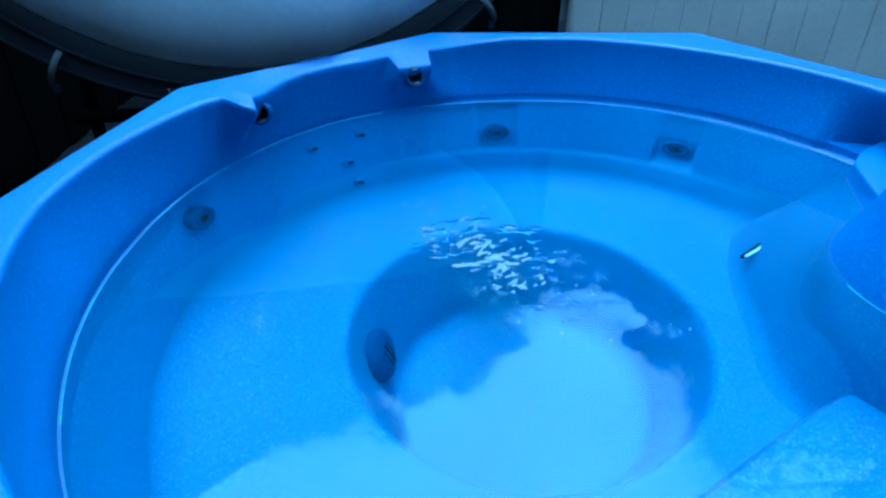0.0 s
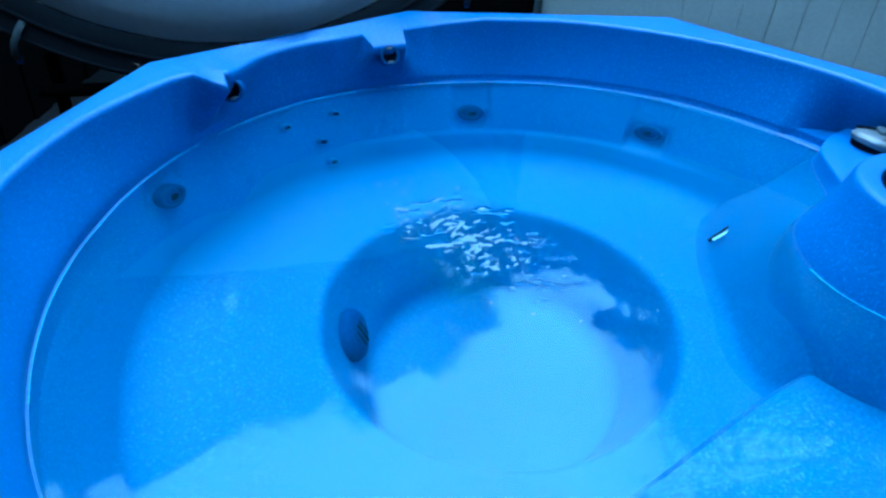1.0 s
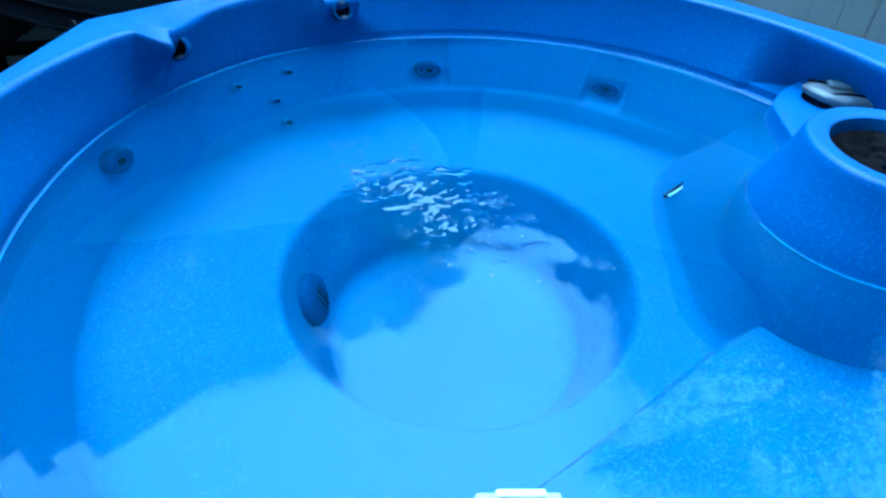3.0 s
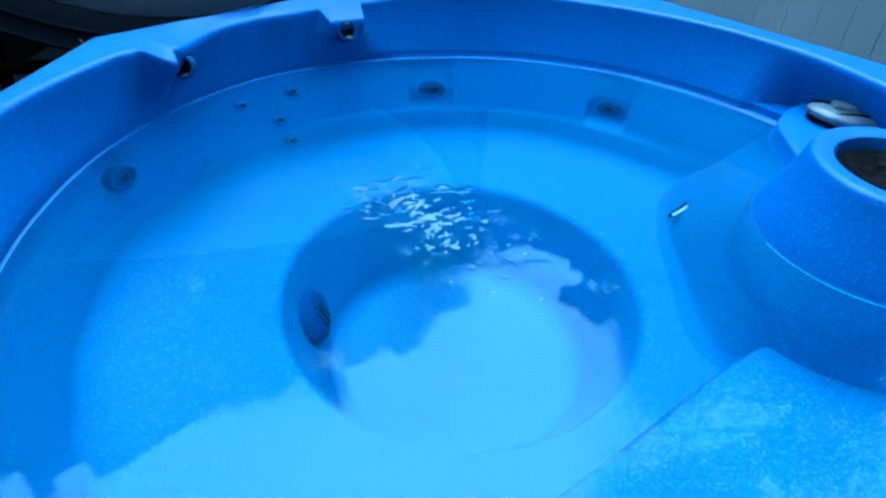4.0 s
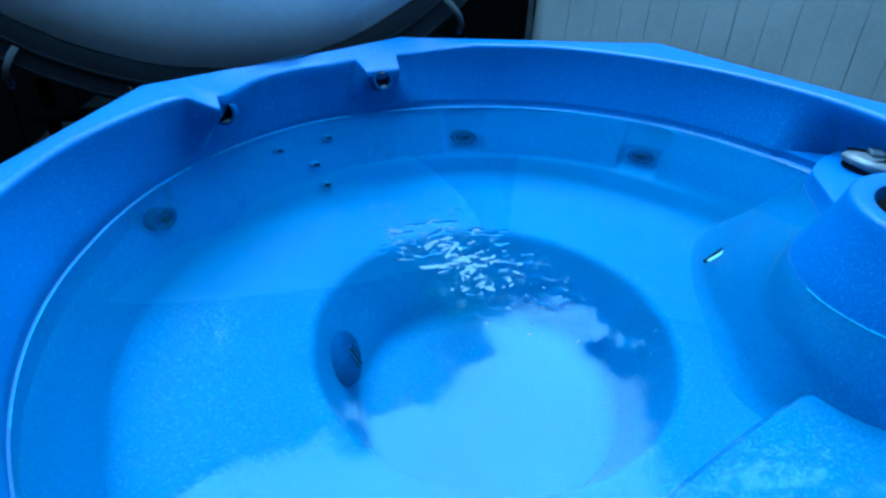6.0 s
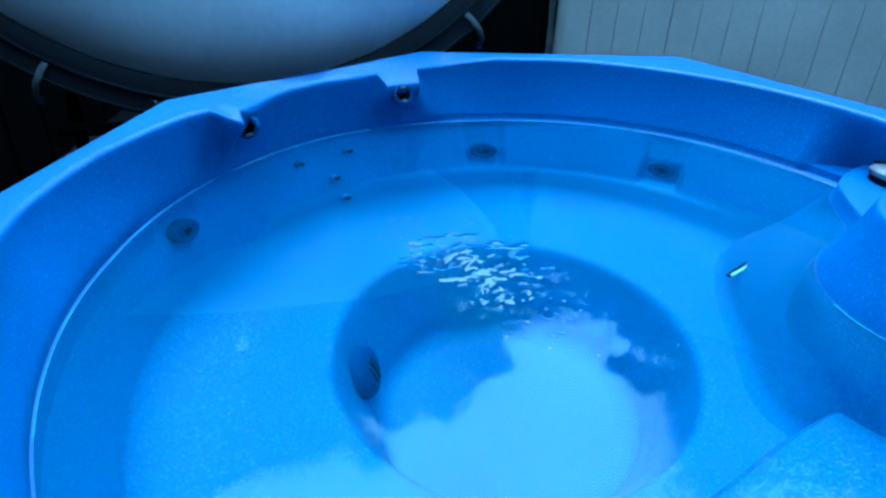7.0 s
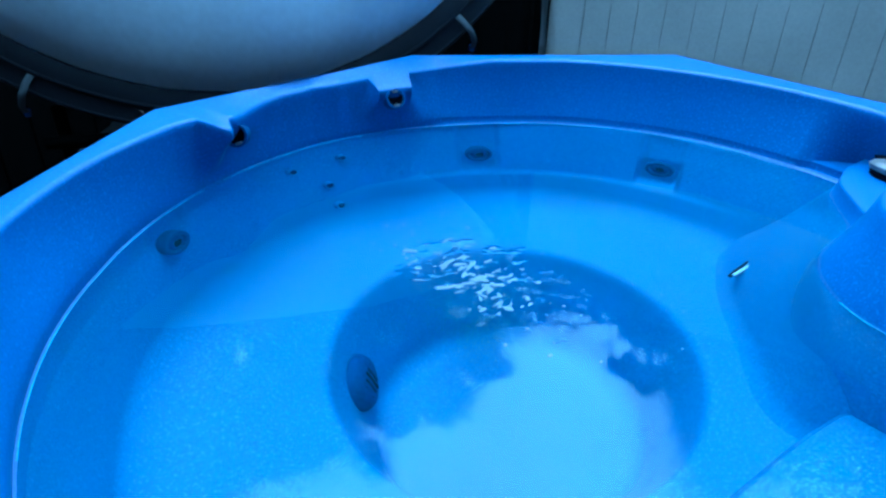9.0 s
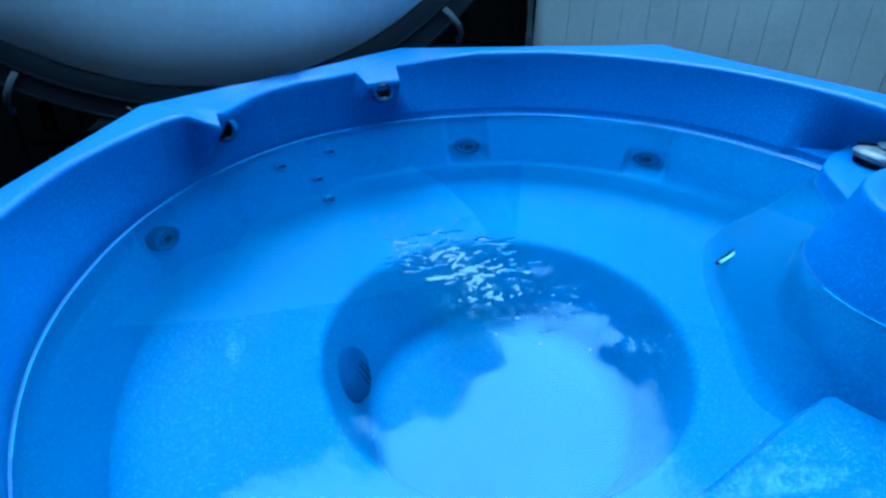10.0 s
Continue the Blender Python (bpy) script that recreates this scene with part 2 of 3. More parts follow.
def backrest(theta, z):
    """Radius of the seat's back at a height, without its pockets."""
    u = min(max((WATER_Z - z) / (WATER_Z - BENCH_Z - 0.06), 0), 1)
    r = 0.952 + (table(theta, SEAT) + 0.035 - 0.952) * u
    # low step across the back, under the jets
    step = smooth(40, 58, theta) * (1 - smooth(116, 126, theta)) * (1 - smooth(0.468, 0.474, z))
    return min(r - 0.009 * step, table(theta, EDGE) - 0.0065)


def shell_column(theta):
    """The tub's cross section at an angle, from the outer edge in to the middle."""
    oct_r, lip = octagon(theta), table(theta, LIP)
    top = RIM_Z + table(theta, DIP)
    low, base = 0.0, lip
    edge = table(theta, EDGE)
    # a narrow recessed band above the water
    band = smooth(16, 26, theta) * (1 - smooth(104, 112, theta))
    foot = edge - 0.003 + 0.007 * band
    swell = [0.0] * 5
    for mid, half, r, before, after, front, widen in BUTTRESS:
        flank = after if theta > mid else before
        w = 1 - min(max((gap(theta, mid) - half) / flank, 0), 1)
        low = max(low, (top - front) * w)
        lip += (r - lip) * w
        for i in range(5):
            v = 1 - smooth(0, 1, (gap(theta, mid) - half) / (flank * (1 + widen * (i + 1) * 0.2)))
            swell[i] += (r - base) * v
    niche = smooth(2, 12, theta) * (1 - smooth(35, 43, theta))
    foot += 0.10 * niche
    ring = [(oct_r - 0.004, 0.84), (oct_r, 0.87), (oct_r, RIM_Z - 0.010), (oct_r - 0.003, RIM_Z - 0.003), (oct_r - 0.010, RIM_Z)]
    for u in (0.25, 0.5, 0.75):
        ring.append((oct_r + (base + 0.02 - oct_r) * u, RIM_Z + (top - RIM_Z) * u * u))
    ring += [(max(lip, base) + 0.016 if lip > base - 0.01 else lip + 0.018, top - low * 0.85), (lip + 0.007, top - 0.001 - low),
             (lip + 0.002, top - 0.005 - low), (lip, top - 0.012 - low), (lip, top - 0.022 - low)]
    z0 = top - 0.022 - low
    for i in range(5):
        u = (i + 1) * 0.2
        start = base + swell[i]
        ring.append((start + (foot - start) * u + 0.004 * math.sin(math.pi * u), z0 + (0.779 - z0) * u))
    foot = min(foot, edge + 0.02)
    ring += [(foot - 0.001 * band, 0.7765), (foot - 0.0015 * band, 0.7745), (foot - 0.001 * band, 0.771), (foot - 0.004 * band, 0.757), (edge - 0.002, 0.755), (edge - 0.0065, 0.752)]
    for i in range(1, 41):
        z = 0.752 - (0.752 - BENCH_Z - 0.06) * i / 40
        r = backrest(theta, z)
        for mid, jz in SEAT_JETS:
            w = 1 - smooth(3.3, 4.6, gap(theta, mid))
            h = smooth(jz - 0.10, jz - 0.03, z) * (1 - smooth(0.735, 0.747, z))
            r += (max(0.892 + 0.15 * (z - jz), r + 0.010 * smooth(jz - 0.02, jz + 0.05, z)) - r) * w * h
        r = r + (min(r, edge - 0.0065) - r) * smooth(0.735, 0.749, z)
        ring.append((r, z))
    seat = table(theta, SEAT)
    ring += [(seat + 0.020, BENCH_Z + 0.038), (seat, BENCH_Z + 0.021), (seat - 0.025, BENCH_Z + 0.009), (seat - 0.055, BENCH_Z + 0.002), (seat - 0.08, BENCH_Z)]
    w0 = well_radius(theta, WELL_R + 0.02)
    for u in (0.33, 0.66, 1.0):
        ring.append((seat - 0.08 + (w0 - seat + 0.08) * u, BENCH_Z - 0.004 * u))
    for dr, z in ((0.008, -0.008), (0.0, -0.02), (-0.008, -0.04), (-0.03, -0.1), (-0.052, -0.16), (-0.07, -0.21), (-0.085, -0.255)):
        ring.append((well_radius(theta, WELL_R + dr), BENCH_Z + z))
    z1 = BENCH_Z - 0.255
    for u in (0.25, 0.5, 0.75, 1.0):
        a = u * math.pi / 2
        ring.append((well_radius(theta, WELL_R - 0.085 - 0.055 * (1 - math.cos(a))), z1 + (FLOOR_Z - z1) * math.sin(a)))
    ring += [(well_radius(theta, WELL_R - 0.14) * u, FLOOR_Z) for u in (0.6, 0.3)]
    return ring


hot_tub = thing("hot_tub", "blue speckled acrylic hot tub filled with clear water", "hot tub")


def build_shell():
    bm = bmesh.new()
    steps = 900
    cols = []
    for i in range(steps):
        theta = i * 360 / steps
        c, s = math.cos(radians(theta)), math.sin(radians(theta))
        cols.append([bm.verts.new((r * c, r * s, z)) for r, z in shell_column(theta)])
    mid = bm.verts.new((0, 0, FLOOR_Z))
    for i in range(steps):
        a, b = cols[i], cols[(i + 1) % steps]
        for j in range(len(a) - 1):
            bm.faces.new((a[j], b[j], b[j + 1], a[j + 1]))
        bm.faces.new((a[-1], b[-1], mid))
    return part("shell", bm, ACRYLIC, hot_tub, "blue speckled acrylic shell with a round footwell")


shell = build_shell()

# thin pale line along the water's edge
pts = [((table(a, EDGE) - 0.0062) * math.cos(radians(a)), (table(a, EDGE) - 0.0062) * math.sin(radians(a)), WATER_Z + 0.0022) for a in range(50, 210, 2)
       if all(gap(a, b[0]) > b[1] + 1.5 for b in BUTTRESS)]
runs, run = [], [pts[0]]
for p, q in zip(pts, pts[1:]):
    if (Vector(q) - Vector(p)).length > 0.06:
        runs.append(run)
        run = []
    run.append(q)
runs.append(run)
for run in runs:
    if len(run) > 2:
        part("edge_line", tube(bmesh.new(), run, 0.0013, 6), PALE_LINE, hot_tub, "thin pale line at the water's edge")

arc = [(0.755 + 0.2515 * math.cos(radians(a)), 0.03 + 0.2515 * math.sin(radians(a)), WATER_Z + 0.001) for a in range(188, 300, 3)]
part("edge_line", tube(bmesh.new(), arc, 0.0015, 6), PALE_LINE, hot_tub, "thin pale line at the water's edge")

# cabinet round the shell
for (ax, ay), (bx, by) in zip(CORNERS, CORNERS[1:] + CORNERS[:1]):
    a, b = Vector((ax, ay, 0)) * 0.992, Vector((bx, by, 0)) * 0.992
    way = b - a
    m = Matrix.Translation((a + b) / 2 + Vector((0, 0, 0.425))) @ Matrix.Rotation(math.atan2(way.y, way.x), 4, "Z")
    part("side_panel", box(bmesh.new(), (way.length, 0.012, 0.85), m, 0.004), SHADE_WOOD, hot_tub)

# filter housing: rows of (angle about its middle, distance), from the bench up to the shelf
HOUSING = (0.75, 0.03)
BASE = [(60, 0.75), (80, 0.70), (105, 0.585), (131, 0.425), (150, 0.34), (167, 0.302), (190, 0.32), (203, 0.33), (219, 0.275), (245, 0.265), (266, 0.27),
        (292, 0.36), (320, 0.45), (360, 0.3)]
MIDDLE = [(60, 0.72), (80, 0.62), (95, 0.50), (108, 0.36), (125, 0.29), (150, 0.25), (180, 0.24), (210, 0.24), (245, 0.24), (270, 0.25), (300, 0.30), (320, 0.36), (360, 0.3)]
SHELF = [(30, 0.58), (60, 0.66), (70, 0.64), (78, 0.60), (86, 0.52), (94, 0.43), (98, 0.345), (101, 0.285), (105, 0.245), (112, 0.215), (130, 0.20), (200, 0.20), (250, 0.20), (290, 0.24), (320, 0.30), (360, 0.28)]


def build_housing():
    bm = bmesh.new()
    steps = 180
    rings = []
    for rows, z, extra in ((BASE, BENCH_Z - 0.012, 0.05), (BASE, BENCH_Z, 0.035), (BASE, BENCH_Z + 0.012, 0.016), (BASE, BENCH_Z + 0.04, 0.0), (None, 0.50, 0), (MIDDLE, 0.66, 0), (SHELF, 0.770, 0.008), (SHELF, 0.791, 0.003), (SHELF, 0.798, -0.002),
                           (SHELF, 0.800, -0.010)):
        ring = []
        for i in range(steps):
            a = i * 360 / steps
            r = (eased(a, BASE) * 0.55 + eased(a, MIDDLE) * 0.45 if rows is None else table(a, rows) if rows is SHELF else eased(a, rows)) + extra
            x, y = HOUSING[0] + r * math.cos(radians(a)), HOUSING[1] + r * math.sin(radians(a))
            far, most = math.hypot(x, y), 0.965 if z < 0.7 else min(1.10, octagon(math.degrees(math.atan2(y, x)) % 360) - 0.03)
            if far > most:
                x, y = x * most / far, y * most / far
            ring.append(bm.verts.new((x, y, z)))
        rings.append(ring)
    for a, b in zip(rings, rings[1:]):
        for i in range(steps):
            bm.faces.new((a[i], a[(i + 1) % steps], b[(i + 1) % steps], b[i]))
    bm.faces.new(rings[-1])
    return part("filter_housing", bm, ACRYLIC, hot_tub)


housing = build_housing()
column = part("filter_column", lathe(bmesh.new(), [(0.285, 0.45), (0.272, 0.60), (0.262, 0.69), (0.25, 0.75), (0.225, 0.80), (0.200, 0.86), (0.188, 0.90), (0.185, 0.911), (0.181, 0.916), (0.174, 0.918),
                                                   (0.160, 0.917), (0.143, 0.916), (0.138, 0.912), (0.136, 0.900), (0.136, 0.865), (0.0, 0.865)],
                                     pose(0.755, 0.03, 0), 72), ACRYLIC, hot_tub, "round blue filter column with a recessed lid")


def filter_lid():
    bm = lathe(bmesh.new(), [(0.133, 0.866), (0.133, 0.884), (0.125, 0.890), (0.060, 0.889), (0.050, 0.880), (0.0, 0.879)], pose(0.755, 0.03, 0), 48)
    return part("filter_lid", bm, FILTER_BROWN, hot_tub, "wet dark brownish-grey filter lid")


lid_disc = filter_lid()
part("lid_grip", box(bmesh.new(), (0.10, 0.022, 0.016), pose(0.755, 0.03, 0.886, 0, 0, 35), 0.005), BLACK, lid_disc)


# raised step seat beside the filter column
def build_step():
    bm = bmesh.new()
    line = [(-0.16, -0.62), (-0.02, -0.485), (0.171, -0.351), (0.36, -0.212), (0.43, -0.165), (0.50, -0.125), (0.583, -0.103), (0.64, -0.13), (0.69, -0.19), (0.74, -0.25),
            (0.85, -0.33), (0.90, -0.38)]
    line += [(0.93 * math.cos(radians(a)), 0.93 * math.sin(radians(a))) for a in range(-28, -106, -6)]
    top, mid, low = [], [], []
    c = Vector((0.4, -0.5))
    for x, y in line:
        p = Vector((x, y))
        q = p + (c - p).normalized() * 0.012
        top.append(bm.verts.new((q.x, q.y, 0.452)))
        mid.append(bm.verts.new((p.x, p.y, 0.440)))
        low.append(bm.verts.new((p.x, p.y, BENCH_Z - 0.02)))
    bm.faces.new(top)
    for a, b in ((top, mid), (mid, low)):
        for i in range(len(a)):
            j = (i + 1) % len(a)
            bm.faces.new((a[i], a[j], b[j], b[i]))
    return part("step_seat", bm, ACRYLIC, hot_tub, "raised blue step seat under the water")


build_step()

# pod of the rim that carries the controls
part("control_pod", box(bmesh.new(), (0.200, 0.26, 0.11), pose(-0.133, -0.868, 0.884), 0.012, 3), ACRYLIC, hot_tub)


def aim(theta, r, z, tilt=0.0):
    """A pose on the tub's wall whose z axis points in at the water."""
    c, s = math.cos(radians(theta)), math.sin(radians(theta))
    return look((r * c, r * s, z), (0, 0, z)) @ pose(0, 0, 0, 180 - tilt, 0, 0)


def wall_jet(theta, r, z, size, tilt, parent, label):
    m = aim(theta, r, z, tilt)
    bm = lathe(bmesh.new(), [(size, -0.02), (size, 0.004), (size * 0.95, 0.010), (size * 0.80, 0.012), (size * 0.70, 0.009), (size * 0.66, 0.002), (size * 0.64, -0.004)], m, 36)
    jet = part("jet", bm, JET_GREY if size > 0.02 else ACRYLIC, parent, label)
    part("face", lathe(bmesh.new(), [(size * 0.65, 0.0), (size * 0.55, 0.004), (size * 0.40, 0.008), (size * 0.32, 0.008), (size * 0.30, 0.0)], m, 28), JET_DARK, jet)
    hole = 0.31 if size > 0.02 else 0.6
    part("nozzle", lathe(bmesh.new(), [(size * hole, 0.0095), (size * hole * 0.7, 0.005), (0, 0.004)], m, 20), BLACK, jet)
    return jet


for theta, z in SEAT_JETS:
    wall_jet(theta, max(0.892, backrest(theta, z)) - 0.012, z, 0.043, -14, hot_tub, "round grey massage jet in a pocket")
for theta, z in SMALL_JETS:
    wall_jet(theta, backrest(theta, z) - 0.007, z, 0.016, -22, hot_tub, "small dark massage jet")


def neck_jet(theta, r, z, turn):
    m = aim(theta, r, z, -24) @ pose(0, 0, 0, 0, turn, 0)
    jet = part("neck_jet", lathe(bmesh.new(), [(0.029, -0.03), (0.029, 0.003), (0.027, 0.006), (0.023, 0.005), (0.021, -0.012)], m, 28), JET_GREY, hot_tub,
               "small chromed neck jet")
    part("nozzle", lathe(bmesh.new(), [(0.0212, 0.001), (0.014, -0.008), (0, -0.009)], m, 20), BLACK, jet)
    for y in (-0.019, 0.019):
        part("spout", box(bmesh.new(), (0.016, 0.007, 0.006), m @ pose(0, y, 0.006), 0.002), KNOB_GREY, jet)


neck_jet(116.6, 0.900, 0.866, 0)
neck_jet(148.4, 0.898, 0.872, 52)

# suction cover on the wall of the footwell
SUCTION = look((WELL[0] - 0.352, WELL[1] + 0.015, 0.19), (WELL[0], WELL[1] + 0.015, 0.317)) @ pose(0, 0, 0, 180)
suction = part("suction_cover", lathe(bmesh.new(), [(0.074, -0.012), (0.074, 0.010), (0.064, 0.024), (0.04, 0.032), (0, 0.034)], SUCTION, 32), JET_DARK, hot_tub,
               "round dark suction cover")
for i in range(-2, 3):
    part("slot", box(bmesh.new(), (0.006, 0.07 - abs(i) * 0.012, 0.004), SUCTION @ pose(i * 0.017, 0, 0.034 - abs(i) * 0.002)), BLACK, suction)
# bright trim strip on the face of the housing
trim = part("trim_strip", tube(bmesh.new(), [(0.457, 0.322, 0.447), (0.490, 0.345, 0.452), (0.530, 0.378, 0.458), (0.574, 0.424, 0.461)], 0.0042, 8, 0.5), WHITE_PLASTIC, hot_tub,
            "short bright white strip")
# the strip's shadow, put in as a black bar beside it
part("strip_shadow", tube(bmesh.new(), [(0.448, 0.322, 0.440), (0.472, 0.343, 0.447), (0.502, 0.368, 0.453), (0.528, 0.392, 0.457)], 0.0058, 8, 0.3), BLACK, trim)
part("air_valve", lathe(bmesh.new(), [(0.014, 0), (0.014, 0.01), (0.008, 0.018), (0, 0.018)], look((0.285, 0.23, 0.2), (WELL[0], WELL[1], 0.2)) @ pose(0, 0, 0, 180), 16),
     JET_GREY, hot_tub)


# ---------------------------------------------------------------- diverter knob on the shelf
def diverter():
    base = thing("diverter_knob", "weathered grey marbled plastic valve handle on the tub's shelf", "valve", pose(0.915, 0.478, 0.800, 0, 0, -20))
    part("base_plate", lathe(bmesh.new(), [(0.100, 0), (0.100, 0.010), (0.094, 0.014), (0.0, 0.014)], None, 48, 0.66), BLACK, base, "dark base plate")
    bm = lathe(bmesh.new(), [(0.100, 0.012), (0.108, 0.018), (0.109, 0.028), (0.102, 0.035), (0.088, 0.038), (0.05, 0.039), (0.02, 0.038), (0, 0.038)], None, 96, 0.66)
    for v in bm.verts:
        a, r = math.atan2(v.co.y / 0.66, v.co.x), v.co.xy.length
        cut = 0.26 * max(0, math.cos(a + 1.2)) ** 14 + 0.20 * max(0, math.cos(a - 2.6)) ** 18 + 0.14 * max(0, math.cos(a - 0.9)) ** 18
        v.co.xy *= 1 - cut * smooth(0.03, 0.09, r)
        v.co.z += 0.004 * math.sin(2 * a + 0.5) * smooth(0.03, 0.1, r)
    part("cap", bm, KNOB_GREY, base)
    part("grip", box(bmesh.new(), (0.125, 0.040, 0.014), pose(0.012, 0.012, 0.042, 0, 2, 10), 0.0065, 3), KNOB_GREY, base)
    part("slot", box(bmesh.new(), (0.050, 0.011, 0.006), pose(-0.070, 0.022, 0.039, 0, -4, -6), 0.002), BLACK, base)
    part("slot", tube(bmesh.new(), [(-0.045, -0.050, 0.034), (-0.01, -0.036, 0.0385), (0.035, -0.030, 0.0395), (0.075, -0.034, 0.037)], 0.0055, 8, 0.7), BLACK, base)


diverter()
white_cap = thing("air_control", "small round white plastic air control on the shelf", "knob", pose(0.975, 0.335, 0.80))
part("cap", lathe(bmesh.new(), [(0.034, 0), (0.034, 0.03), (0.030, 0.046), (0.020, 0.054), (0, 0.056)], None, 32), WHITE_PLASTIC, white_cap)
part("collar", lathe(bmesh.new(), [(0.042, 0), (0.042, 0.006), (0.036, 0.010), (0.0345, 0.010)], None, 32), JET_GREY, white_cap)


# ---------------------------------------------------------------- control panel on the near rim
def control_panel():
    pad = thing("control_panel", "white spa control panel with round dark buttons", "control panel", pose(-0.133, -0.784, 0.939) @ Matrix.Scale(0.95, 4))
    part("face", box(bmesh.new(), (0.180, 0.095, 0.012), pose(0, 0, 0.006), 0.005, 3), WHITE_PLASTIC, pad, "white plastic face")
    part("gasket", box(bmesh.new(), (0.186, 0.100, 0.003), pose(0, 0, 0.0015), 0.001), BLACK, pad)
    part("display_hood", box(bmesh.new(), (0.088, 0.012, 0.010), pose(0.012, 0.048, 0.008), 0.004, 2), GREY_INK, pad)
    part("display_bar", box(bmesh.new(), (0.050, 0.008, 0.005), pose(0.014, 0.050, 0.0155), 0.0015), WHITE_PLASTIC, pad)
    for i in range(3):
        part("button", lathe(bmesh.new(), [(0.0095, 0.012), (0.0095, 0.0135), (0.008, 0.0145), (0, 0.0145)], pose(-0.062 + i * 0.034, 0.027, 0), 24), INK, pad)
        part("caption_bar", box(bmesh.new(), (0.012, 0.0035, 0.0006), pose(-0.03 + i * 0.034, 0.0405, 0.0123)), GREY_INK, pad)
    ring = bmesh.new()
    lathe(ring, [(0.0182, 0.0121), (0.0182, 0.0127), (0.017, 0.0127), (0.017, 0.0121)], pose(0.062, 0.027, 0), 32, 0.6)
    part("emblem_ring", ring, INK, pad)
    part("emblem", box(bmesh.new(), (0.02, 0.007, 0.0005), pose(0.062, 0.027, 0.0123)), GREY_INK, pad)


control_panel()


# ---------------------------------------------------------------- water
def build_water():
    bm = bmesh.new()
    steps = 180
    rim = [bm.verts.new((0.958 * math.cos(i * math.tau / steps), 0.958 * math.sin(i * math.tau / steps), WATER_Z)) for i in range(steps)]
    bm.faces.new(rim)
    ob = solo("water", bm, WATER, "clear still water with a patch of ripples", "water", "structure")
    ob.visible_shadow = False
    return ob


water = build_water()


# ---------------------------------------------------------------- tub cover standing behind
COVER_R, COVER_OUT, COVER_D, FOLD = 1.065, 1.19, 0.10, -0.35


def cut_at_fold(bm):
    """Keeps what lies below the fold and closes the cut."""
    got = bmesh.ops.bisect_plane(bm, geom=bm.verts[:] + bm.edges[:] + bm.faces[:], plane_co=(0, FOLD, 0), plane_no=(0, 1, 0), clear_outer=True)
    bmesh.ops.holes_fill(bm, edges=[e for e in got["geom_cut"] if isinstance(e, bmesh.types.BMEdge)])
    return bm


